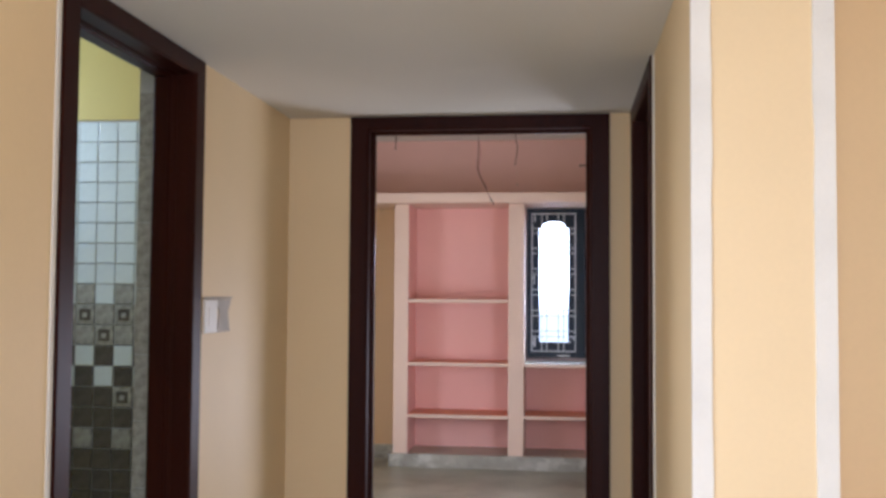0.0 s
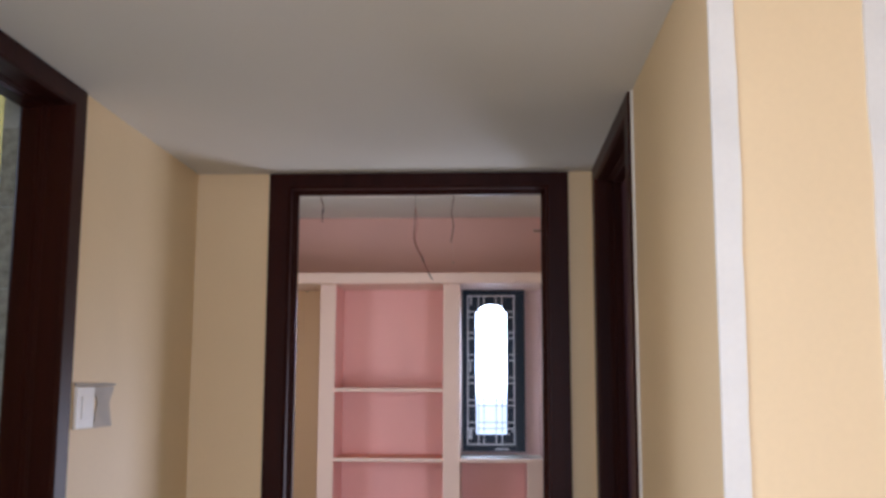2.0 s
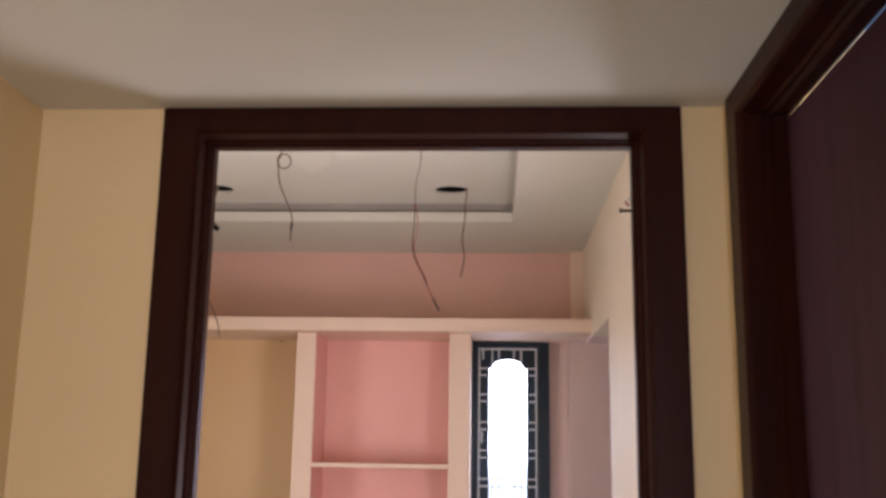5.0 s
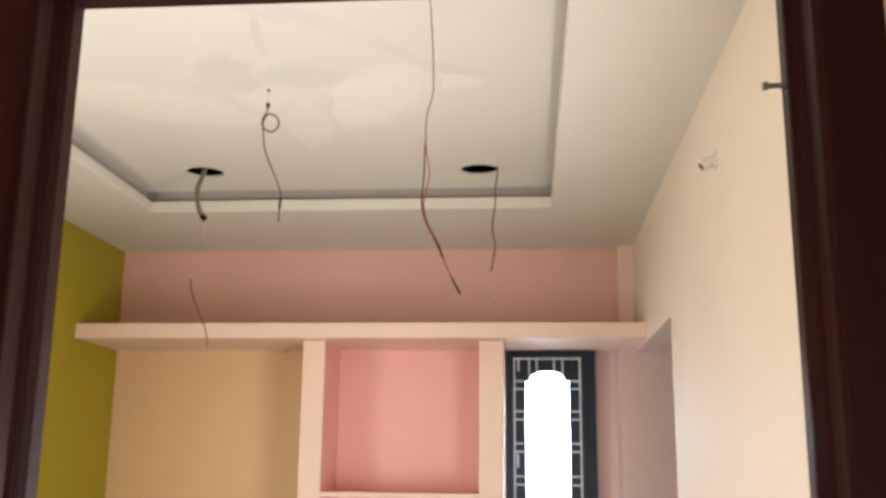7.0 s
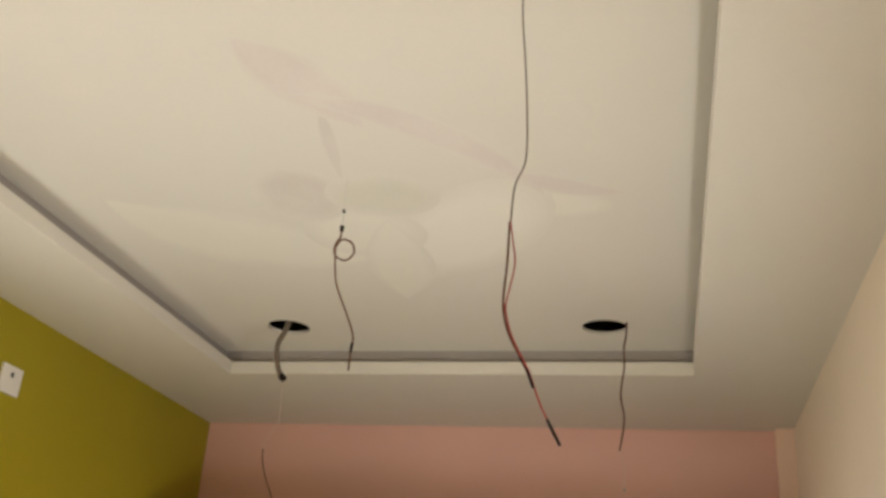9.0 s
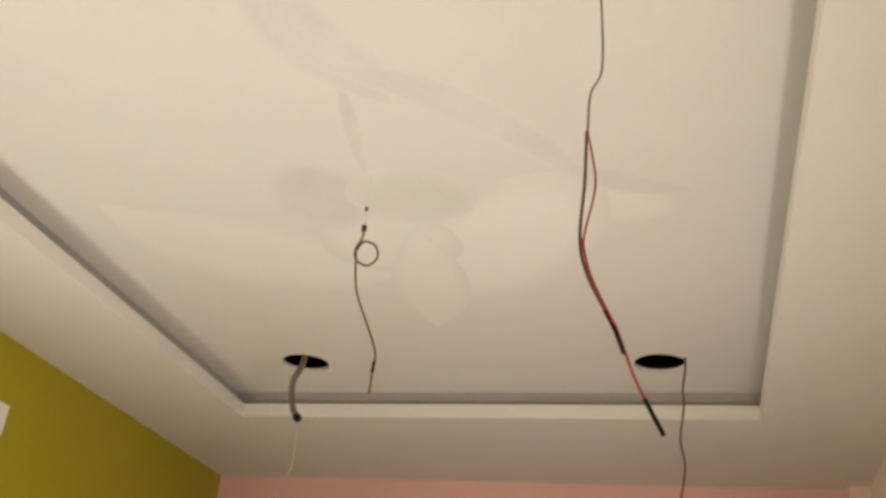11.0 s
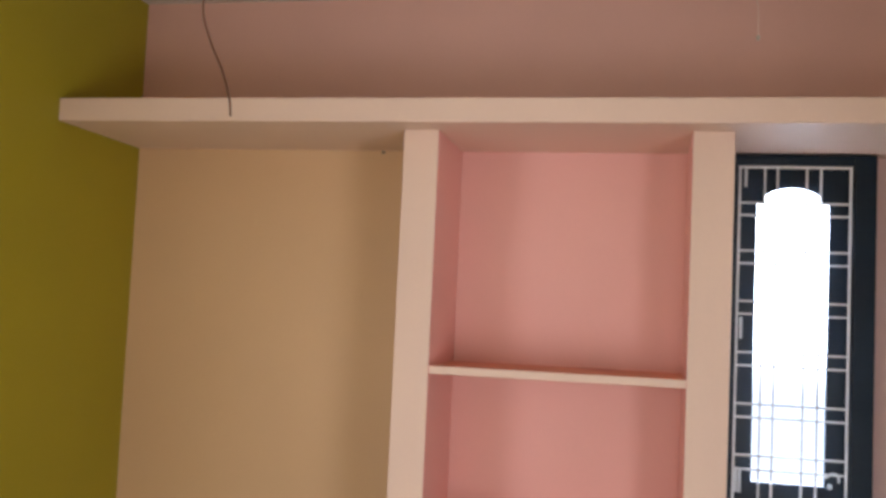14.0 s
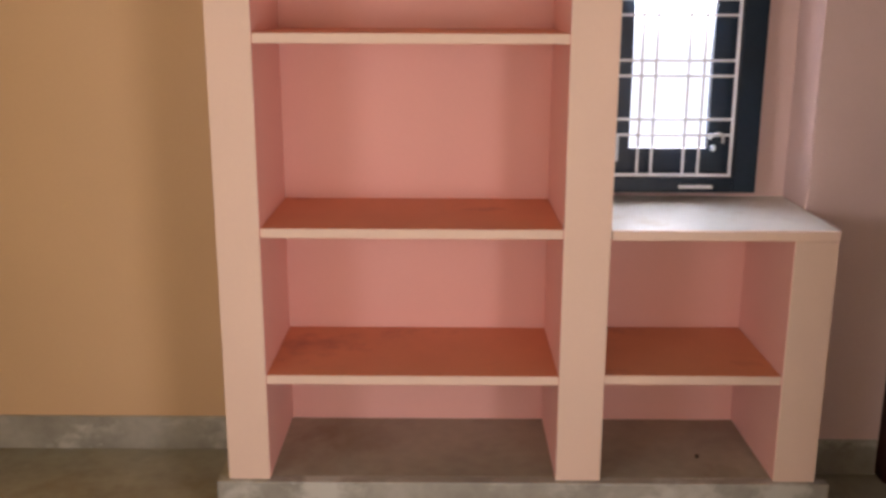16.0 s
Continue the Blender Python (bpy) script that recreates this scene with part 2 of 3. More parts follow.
def tube(points, radius, seg=6):
    """A round wire along points, smoothed, as a bmesh."""
    pts = [Vector(p) for p in points]
    fine = []
    n = len(pts)
    for i in range(n - 1):
        a, b, c, d = pts[max(i - 1, 0)], pts[i], pts[i + 1], pts[min(i + 2, n - 1)]
        for k in range(6):
            t = k / 6
            fine.append(0.5 * (2 * b + (c - a) * t + (2 * a - 5 * b + 4 * c - d) * t * t + (3 * b - a - 3 * c + d) * t ** 3))
    fine.append(pts[-1])
    bm = bmesh.new()
    rings = []
    side = Vector((1, 0, 0))
    for i, p in enumerate(fine):
        d = (fine[min(i + 1, len(fine) - 1)] - fine[max(i - 1, 0)]).normalized()
        side = (side - d * side.dot(d))
        side = side.normalized() if side.length > 1e-6 else d.orthogonal().normalized()
        up = d.cross(side)
        rings.append([bm.verts.new(p + radius * (math.cos(a) * side + math.sin(a) * up)) for a in [2 * math.pi * k / seg for k in range(seg)]])
    for r, s in zip(rings, rings[1:]):
        for k in range(seg):
            f = bm.faces.new((r[k], r[(k + 1) % seg], s[(k + 1) % seg], s[k]))
            f.smooth = True
    bm.faces.new(rings[0])
    bm.faces.new(rings[-1][::-1])
    return bm


# ---- the plan, in metres: y = 0 is the passage face of the bedroom door's wall ----
PL, PR, PASS_Y, PASS_Z = -0.77, 0.593, -1.754, 2.10
BL, BR, BB = -2.26, 0.72, 4.50
BAY_Y, PIER_Y = 4.555, 4.35
BED_Z, TRAY_Z = 2.722, 2.835
TRAY = (-1.752, 0.245, 0.60, 3.594)
LOFT_Y, LOFT_Z0, LOFT_Z1 = 3.946, 2.135, 2.212
POST_Y = 4.075
HALL_Z, TOP = 2.95, 3.05

# ---- structure ----
structure("floor", box(-2.5, 2.8, -5.2, 4.7, -0.12, 0.0), M_FLOOR, "grey green polished stone floor", "floor")
structure("wall_bedroom_front", wall("y", 0.0, 0.10, -2.38, 0.84, 0, TOP, [(-0.505, 0.492, -1, 2.092)]), M_CREAM, "cream painted wall round the bedroom door", "wall")
structure("wall_passage_left", wall("x", PL - 0.19, PL, -5.0, 0.0, 0, TOP, [(-1.79, -0.972, -1, 2.088), (-3.95, -2.35, 0.1, 2.2)]), M_CREAM, "cream painted wall of hall and passage", "wall")
structure("wall_passage_right", wall("x", PR, PR + 0.12, -1.40, 0.0, 0, PASS_Z, [(-0.908, -0.055, -1, 2.088)]), M_CREAM, "cream painted passage wall with a door", "wall")
structure("wall_hall_front", wall("y", PASS_Y, -1.40, PR, 2.6, 0, HALL_Z, [(0.882, 2.0, 0.85, 2.115), (0.875, 2.3, 2.19, 2.80)]), M_CREAM, "cream painted hall wall with recessed niches", "wall")
structure("wall_niche_back", box(0.87, 2.35, -1.45, -1.404, 0.85, 2.82), M_CREAM, "cream painted back of the hall niches", "wall")
structure("beam_passage", box(PL, PR, PASS_Y, -1.60, PASS_Z + 0.004, HALL_Z), M_CREAM, "cream painted beam over the passage opening", "beam")
structure("ceiling_passage", box(PL, PR + 0.12, PASS_Y + 0.003, 0.0, PASS_Z, PASS_Z + 0.1), M_CEIL, "matt white low passage ceiling", "ceiling")
structure("wall_hall_right", box(2.6, 2.72, -5.0, -1.40, 0, HALL_Z), M_CREAM, "cream painted hall wall", "wall")
structure("wall_hall_back", wall("y", -5.12, -5.0, PL - 0.14, 2.72, 0, HALL_Z, [(-0.2, 1.4, 0.2, 2.3)]), M_CREAM, "cream painted hall wall with an opening", "wall")
structure("ceiling_hall", box(PL, 2.6, -5.0, PASS_Y, HALL_Z, HALL_Z + 0.1), M_CEIL, "white hall ceiling", "ceiling")

structure("wall_bedroom_left", wall("x", BL - 0.12, BL, 0.10, BB, 0, TOP, [(0.6, 2.1, 0.6, 2.0)]), M_YELLOW, "olive yellow painted bedroom wall", "wall")
structure("wall_bedroom_right", wall("x", BR, BR + 0.19, 0.10, LOFT_Y, 0, TOP, [(3.10, 4.2, -1, 2.11), (0.9, 2.1, 0.45, 1.3)]), M_RIGHT, "warm white painted bedroom wall", "wall")
structure("wall_bedroom_right_upper", box(BR, BR + 0.19, LOFT_Y, BB, LOFT_Z1, TOP), M_RIGHT, "warm white painted wall above the loft", "wall")
structure("pier_window", box(0.615, 1.0, PIER_Y, 4.64, 0, 2.108), M_LILAC, "pale lilac pink painted pier between window and doorway", "pier")
structure("wall_bedroom_right_side", box(BR, BR + 0.19, LOFT_Y, BB, 2.11, LOFT_Z1), M_LILAC, "pale lilac pink painted lintel over the doorway", "wall")
structure("pier_window_head", box(0.615, BR, PIER_Y, 4.64, 2.108, LOFT_Z0), M_LILAC, "pale lilac pink painted top of the pier", "pier")
structure("wall_bedroom_back_upper", box(BL - 0.12, BR + 0.12, BB, BB + 0.12, 2.17, TOP), M_UPPER, "pink painted wall above the loft, with shade in its colour", "wall")
structure("wall_bedroom_back_alcove", box(BL - 0.12, -1.0, BB, BB + 0.12, 0, 2.17), M_ALCOVE, "beige painted alcove wall", "wall")
structure("wall_bedroom_back_niche", box(-1.0, 0.0, BB, BB + 0.12, 0, 2.17), M_PINK, "pink painted wall behind the shelves", "wall")
structure("wall_bedroom_back_counter", box(0.0, 0.615, BB, BB + 0.12, 0, 0.818), M_PINK, "pink painted wall behind the low shelf", "wall")
structure("wall_bedroom_back_window", wall("y", BAY_Y, BAY_Y + 0.1, 0.0, 0.615, 0.825, 2.17, [(0.02, 0.49, 0.89, 2.118)]), M_LILAC, "pale lilac pink painted wall round the window", "wall")
structure("pier_bedroom", box(0.637, BR, 4.44, BB, LOFT_Z1, BED_Z), M_PALE, "pale pink painted pier above the loft", "pier")
structure("roof_slab", box(-2.4, 0.86, 0.0, 4.64, TOP, TOP + 0.12), M_CONC, "bare concrete slab above the false ceiling", "slab")


def tray_ceiling():
    x0, x1, y0, y1 = TRAY
    bm = bmesh.new()
    for a in ((BL, x0, 0.10, BB), (x1, BR, 0.10, BB), (x0, x1, 0.10, y0), (x0, x1, y1, BB)):
        box(*a, BED_Z, BED_Z + 0.054, 0, bm)
    structure("ceiling_bedroom_border", bm, M_CEIL, "white false ceiling border with a dropped lip", "ceiling")
    bm = bmesh.new()
    g, gl = 0.03, 0.048
    rect = [bm.verts.new(p) for p in ((x0 - gl, y0 - g, TRAY_Z), (x1 + g, y0 - g, TRAY_Z), (x1 + g, y1 + g, TRAY_Z), (x0 - gl, y1 + g, TRAY_Z))]
    edges = [bm.edges.new((rect[i], rect[(i + 1) % 4])) for i in range(4)]
    rims = []
    for cx, cy in HOLES:
        ring = [bm.verts.new((cx + 0.088 * math.cos(2 * math.pi * k / 28), cy + 0.085 * math.sin(2 * math.pi * k / 28), TRAY_Z)) for k in range(28)]
        rims.append(ring)
        edges += [bm.edges.new((ring[k], ring[(k + 1) % 28])) for k in range(28)]
    bmesh.ops.triangle_fill(bm, use_beauty=True, edges=edges)
    r = bmesh.ops.extrude_face_region(bm, geom=bm.faces[:])
    for v in [e for e in r["geom"] if isinstance(e, bmesh.types.BMVert)]:
        v.co.z += 0.012
    structure("ceiling_bedroom_tray", bm, M_CEIL, "raised white tray panel of the false ceiling with two round lamp holes", "ceiling")
    # cove sides, coloured darker than the ceiling to paint in the recess shade
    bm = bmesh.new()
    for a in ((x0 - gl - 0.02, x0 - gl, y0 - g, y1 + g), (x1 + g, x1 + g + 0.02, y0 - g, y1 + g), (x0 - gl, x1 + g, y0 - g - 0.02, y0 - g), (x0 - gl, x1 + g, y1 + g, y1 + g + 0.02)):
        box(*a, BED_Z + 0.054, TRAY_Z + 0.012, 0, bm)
    structure("ceiling_bedroom_cove", bm, M_COVE, "cove side of the tray ceiling, its shade painted grey", "ceiling")


HOLES = ((-1.388, 3.310), (-0.092, 3.335))
tray_ceiling()


# ---- trims and skirtings ----
def ragged_band(bm, rng, x0, x1, z0, z1, outer):
    """A brushed band of primer on the hall wall whose outer edge ("x0", "x1", "z0" or "z1") wanders by a few millimetres."""
    upright = outer in ("x0", "x1")
    a, b = (z0, z1) if upright else (x0, x1)
    n = max(6, int((b - a) / 0.035))
    drift, rows = 0.0, []
    for k in range(n + 1):
        drift = 0.75 * drift + rng.uniform(-0.0012, 0.0012)
        u = a + (b - a) * k / n
        lo, hi = (x0, x1) if upright else (z0, z1)
        lo += drift if outer in ("x0", "z0") else 0
        hi += drift if outer in ("x1", "z1") else 0
        put = (lambda v, y: (v, y, u)) if upright else (lambda v, y: (u, y, v))
        rows.append([bm.verts.new(put(v, y)) for v, y in ((lo, PASS_Y), (lo + 0.0015, PASS_Y - 0.005), (hi - 0.0015, PASS_Y - 0.005), (hi, PASS_Y))])
    for r, q in zip(rows, rows[1:]):
        for k in range(3):
            bm.faces.new((r[k], r[k + 1], q[k + 1], q[k]))
    bm.faces.new(rows[0])
    bm.faces.new(rows[-1][::-1])


def white_border(name, x0, x1, z0, z1, w, floor=False):
    """Bands of white primer round an opening of the hall wall; the foot is left out where it stands on the floor."""
    bm = bmesh.new()
    rng = random.Random(len(name))
    foot = z0 if floor else z0 - w
    if x0 > PL + 0.05:
        ragged_band(bm, rng, x0 - w, x0, foot, z1 + w, "x0")
    ragged_band(bm, rng, x1, x1 + w, foot, z1 + w, "x1")
    ragged_band(bm, rng, x0, x1, z1, z1 + w, "z1")
    if not floor:
        ragged_band(bm, rng, x0, x1, z0 - w, z0, "z0")
    return structure(name, bm, M_TRIM, "unpainted white primer band round an opening", "trim")


white_border("trim_passage", PL, PR, 0, PASS_Z, 0.043, True)
white_border("trim_niche", 0.882, 2.0, 0.85, 2.115, 0.045)
structure("baseboard_alcove", box(BL, -1.093, BB - 0.012, BB, 0, 0.115, 0.003), M_SKIRT, "grey stone skirting in the alcove", "baseboard")
structure("baseboard_bedroom_left", box(BL, BL + 0.012, 0.10, BB - 0.012, 0, 0.115, 0.003), M_SKIRT, "grey stone skirting", "baseboard")
structure("baseboard_pier", box(0.617, 0.905, PIER_Y - 0.012, PIER_Y, 0, 0.115, 0.003), M_SKIRT, "grey stone skirting on the pier", "baseboard")

# ---- door frames ----
PROFILE = ((0, -0.012), (0.066, -0.012), (0.074, -0.004), (0.074, 0.034), (0.080, 0.038), (0.080, 0.046), (0.089, 0.050), (0.089, 0.078), (0.084, 0.084), (0, 0.084))


def frame_piece(place, h0, h1, narrow=1.0):
    bm = bmesh.new()
    lo = [bm.verts.new(place(u * narrow, v, h0(u) if callable(h0) else h0)) for u, v in PROFILE]
    hi = [bm.verts.new(place(u * narrow, v, h1(u) if callable(h1) else h1)) for u, v in PROFILE]
    n = len(lo)
    for i in range(n):
        bm.faces.new((lo[i], lo[(i + 1) % n], hi[(i + 1) % n], hi[i]))
    bm.faces.new(lo[::-1])
    bm.faces.new(hi)
    bmesh.ops.bevel(bm, geom=[e for e in bm.edges if e.calc_length() > 0.5], offset=0.0015, segments=2, affect="EDGES")
    return bm


def door_frame(name, axis, face, sign, a0, a1, top, label, deep=1.0):
    """Two jambs and a header on the wall face; sign is the way into the wall."""
    def put(a, v, z):
        v = v * deep if v > 0 else v
        return (face + sign * v, a, z) if axis == "x" else (a, face + sign * v, z)

    f = thing(name, label, "door frame", put((a0 + a1) / 2, 0, 0))
    tagged(f, kind="structure")
    part("jamb", frame_piece(lambda u, v, h: put(a0 + u, v, h), 0, lambda u: top - 0.7 * u), M_WOOD, f)
    part("jamb", frame_piece(lambda u, v, h: put(a1 - u, v, h), 0, lambda u: top - 0.7 * u), M_WOOD, f)
    part("header", frame_piece(lambda u, v, h: put(h, v, top - u), lambda u: a0 + u, lambda u: a1 - u, 0.7), M_WOOD, f)
    return f


door_frame("door_frame_bedroom", "y", 0.0, 1, -0.517, 0.504, 2.1 - 0.002, "dark polished wooden frame of the open bedroom doorway")
door_frame("door_frame_bathroom", "x", PL, -1, -1.802, -0.960, 2.1 - 0.002, "dark polished wooden frame of the bathroom doorway", 1.4)
door_frame("door_frame_side_room", "x", PR, 1, -0.920, -0.043, 2.1 - 0.002, "dark polished wooden frame of a closed door")
door_frame("door_frame_attached_bath", "x", BR + 0.202, 1, 3.10, PIER_Y, 2.106, "dark polished wooden frame deep in the bedroom wall")


def door_leaf(name, x0, x1, y0, y1, z1, label):
    d = thing(name, label, "door", ((x0 + x1) / 2, (y0 + y1) / 2, 0.01))
    part("leaf", box(x0, x1, y0, y1, 0.01, z1, 0.003), M_LEAF, d)
    part("edge_strip", box(x0 - 0.002, x1 + 0.002, y0 - 0.004, y0, 0.012, z1 - 0.002), M_WOOD, d, "dark wooden edge strip")
    tagged(d, kind="structure")


door_leaf("door_side_room", PR + 0.075, PR + 0.11, -0.842, -0.122, 2.03, "closed dark purple brown laminate door")
door_leaf("door_attached_bath", BR + 0.255, BR + 0.29, 3.19, 4.26, 2.03, "closed dark purple brown laminate door")
# unseen cover, added to keep light from leaking in over the doorway
structure("ceiling_light_block", box(BR + 0.191, 1.10, 2.8, 4.64, 2.115, 2.2), M_CEIL, "unseen white cover added behind the doorway to stop stray light", "ceiling")
structure("wall_behind_doors", wall("x", 1.04, 1.10, 2.8, 4.64, 0, 2.4), M_CREAM, "plain wall closing the attached bath", "wall")


# ---- built-in shelves and loft ----
def two_tone(bm, limit):
    """Front faces take slot 0, all others slot 1."""
    for f in bm.faces:
        f.normal_update()
    for f in bm.faces:
        f.material_index = 0 if f.normal.y < limit else 1
    return bm


def built_in_shelves():
    s = thing("built_in_shelf", "built in masonry shelf unit, pink inside with pale cream posts, empty", "shelf", (-0.2, POST_Y, 0))
    left = box(-1.061, -0.942, POST_Y, BB, 0.11, LOFT_Z0, 0.004)
    for f in left.faces:
        f.normal_update()
        f.material_index = 1 if f.normal.x > 0.7 else 0
    part("post", left, [M_PALE, M_PINK], s)
    mid = box(-0.128, 0.0, POST_Y, BB, 0.11, LOFT_Z0, 0.004)
    for f in mid.faces:
        f.normal_update()
        f.material_index = 1 if f.normal.x < -0.7 else 0
    part("post", mid, [M_PALE, M_PINK], s)
    low = box(0.492, 0.612, POST_Y, BB, 0.11, 0.818, 0.004)
    for f in low.faces:
        f.normal_update()
        f.material_index = 1 if f.normal.x < -0.7 else 0
    part("post", low, [M_PALE, M_PINK], s)
    for x0, x1, z in ((-0.942, -0.128, 1.359), (-0.942, -0.128, 0.846), (-0.942, -0.128, 0.426), (0.0, 0.492, 0.430)):
        sh = box(x0, x1, POST_Y + 0.006, BB, z - 0.027, z, 0.003)
        two_tone(sh, -0.3)
        part("shelf", sh, [M_PALE, M_SHELF], s)
    part("base", box(-1.093, 0.6125, 4.10, BB, 0.0, 0.11, 0.0), M_FLOOR, s, "grey brown stone shelf floor")
    part("plinth", box(-1.093, 0.649, POST_Y - 0.016, 4.10, 0.0, 0.11, 0.005), M_SKIRT, s, "grey stone plinth edge")


built_in_shelves()
c = thing("window_counter", "pale stone counter slab below the window", "counter", (0.3, POST_Y, 0.82))
part("slab", box(0.002, 0.6125, POST_Y + 0.006, BAY_Y, 0.820, 0.846, 0.0), M_COUNTER, c)
part("front_edge", box(0.002, 0.6125, POST_Y - 0.006, POST_Y + 0.006, 0.819, 0.847, 0.004), M_PALE, c, "pale pink painted front edge")

lf = thing("loft", "pale painted concrete storage loft slab across the wall", "loft", (BL, LOFT_Y, LOFT_Z0))
part("slab", box(BL, BR, LOFT_Y + 0.012, BAY_Y + 0.04, LOFT_Z0, LOFT_Z1, 0), M_PALE, lf)
part("fascia", box(BL, BR, LOFT_Y, LOFT_Y + 0.012, LOFT_Z0 - 0.001, LOFT_Z1 + 0.001, 0.004), M_PALE, lf, "smooth plastered front edge")


# ---- grilled window ----
def bar(bm, x0, x1, z0, z1, y=4.46, w=0.004):
    return box(x0, x1, y - w, y + w, z0, z1, 0, bm)


def arch_panel(x0, x1, z0, z1, gx0, gx1, gz0, shoulder, peak, y0, y1):
    """A flat shutter leaf whose glazed opening has a stepped arch at its head."""
    cx, half = (gx0 + gx1) / 2, (gx1 - gx0) / 2
    step = 0.016
    head = [(gx0, shoulder), (gx0 + step, shoulder), ]
    n = 12
    a0 = half - step - 0.006
    arc = [(cx - a0 * math.cos(math.pi * k / n), shoulder + 0.004 + (peak - shoulder - 0.004) * math.sin(math.pi * k / n) ** 0.8) for k in range(n + 1)]
    loop = [(gx0, gz0)] + head + arc + [(gx1 - step, shoulder), (gx1, shoulder), (gx1, gz0)]
    bm = bmesh.new()
    outer = [bm.verts.new((x, y0, z)) for x, z in ((x0, z0), (x0, z1), (x1, z1), (x1, z0))]
    inner = [bm.verts.new((x, y0, z)) for x, z in loop]
    edges = [bm.edges.new((outer[i], outer[(i + 1) % 4])) for i in range(4)]
    edges += [bm.edges.new((inner[i], inner[(i + 1) % len(inner)])) for i in range(len(inner))]
    bmesh.ops.triangle_fill(bm, use_beauty=True, edges=edges)
    r = bmesh.ops.extrude_face_region(bm, geom=bm.faces[:])
    for v in [e for e in r["geom"] if isinstance(e, bmesh.types.BMVert)]:
        v.co.y = y1
    return bm


def grilled_window():
    x0, x1, z0, z1 = 0.006, 0.498, 0.872, 2.131
    w = thing("window_1", "dark blue wooden window with arched glass and a white steel grille", "window", (0.25, 4.47, z0))
    tagged(w, kind="structure")
    for a in ((x0, 0.042, z0, z1), (0.428, x1, z0, z1), (0.042, 0.428, z1 - 0.038, z1), (0.042, 0.428, z0, z0 + 0.048)):
        part("window_frame", box(a[0], a[1], 4.468, 4.56, a[2], a[3], 0.004), M_BLUE, w)
    leaf = part("shutter", arch_panel(0.042, 0.428, z0 + 0.048, z1 - 0.038, 0.113, 0.353, 1.003, 1.962, 2.020, 4.505, 4.535), M_BLUE, w, "dark blue shutter leaf with an arched opening")
    pane = part("pane", box(0.10, 0.385, 4.518, 4.521, 0.99, 2.03), M_GLASS, leaf, "clear glass pane")
    pane.visible_shadow = False
    gx0, gx1, gz0, gz1 = 0.046, 0.416, 0.925, 2.088
    g = part("grille", bar(bar(bar(bar(bmesh.new(), gx0, gx0 + 0.008, gz0, gz1), gx1 - 0.008, gx1, gz0, gz1), gx0 + 0.008, gx1 - 0.008, gz1 - 0.008, gz1), gx0 + 0.008, gx1 - 0.008, gz0, gz0 + 0.008), M_BAR, w, "white steel grille")
    for a, b in ((1.960, 1.917), (1.794, 1.750), (1.620, 1.576), (1.445, 1.400), (1.270, 1.225), (1.097, 1.050)):
        for z in (a, b):
            part("bar", bar(bmesh.new(), gx0 + 0.008, gx1 - 0.008, z - 0.0035, z + 0.0035), M_BAR, g)
    for x in (0.133, 0.175, 0.271, 0.317):
        part("bar", bar(bmesh.new(), x - 0.0035, x + 0.0035, gz0 + 0.008, gz1 - 0.008, 4.466, 0.003), M_BAR, g)
    for x, z in ((0.062, 1.49), (0.058, 0.965), (0.070, 0.965), (0.068, 2.02)):
        part("hinge", box(x, x + 0.010, 4.492, 4.506, z, z + 0.075, 0.002), M_BAR, leaf, "pale steel hinge plate")
    part("bolt_plate", box(0.262, 0.366, 4.459, 4.469, 0.886, 0.897, 0.003), M_BAR, w, "pale steel bolt plate on the lower rail")
    part("latch_knob", box(0.360, 0.374, 4.486, 4.506, 0.998, 1.014, 0.004), M_BAR, leaf, "small pale latch knob")
    part("latch", tube([(0.352, 4.49, 1.035), (0.372, 4.485, 1.05), (0.392, 4.49, 1.045), (0.398, 4.50, 1.022)], 0.005), M_BAR, leaf, "bent steel latch")


grilled_window()
o = structure("backdrop", box(-2.5, 3.0, 6.5, 6.52, -0.5, 8.0), M_SKY, "overexposed bright daylight outside the window", "sky")


# ---- bathroom seen through its doorway ----
structure("wall_bathroom_left", wall("x", -2.50, -2.38, -2.2, 0.0, 0, 2.6, [(-0.64, -0.12, 1.88, 2.42)]), M_BATH, "yellow painted bathroom wall with a small high window", "wall")
structure("wall_bathroom_near", box(-2.50, PL - 0.19, -2.32, -2.2, 0, 2.6), M_BATH, "yellow painted bathroom wall", "wall")
structure("ceiling_bathroom", box(-2.50, PL - 0.19, -2.32, 0.0, 2.6, 2.7), M_CEIL, "white bathroom ceiling", "ceiling")
structure("wall_bathroom_end_paint", box(-2.38, PL - 0.19, -0.012, 0.0, 2.104, 2.6), M_BATH, "yellow paint above the bathroom tiles", "wall")
tile_wall = structure("wall_bathroom_tiled", box(-2.38, PL - 0.19, -0.008, 0.0, 0.0, 2.100), M_GROUT, "tiled bathroom wall with a band of checked tiles", "wall")
reveal = structure("trim_bathroom_reveal", box(PL - 0.19, PL - 0.120, -0.980, -0.974, 0.0, 2.085), M_GROUT, "grey tiled reveal of the bathroom doorway", "trim")


def plate(w, h, d, bevel=0.003):
    """A small rounded slab facing -y, as shared mesh data."""
    return box(-w / 2, w / 2, -d, 0, -h / 2, h / 2, bevel)


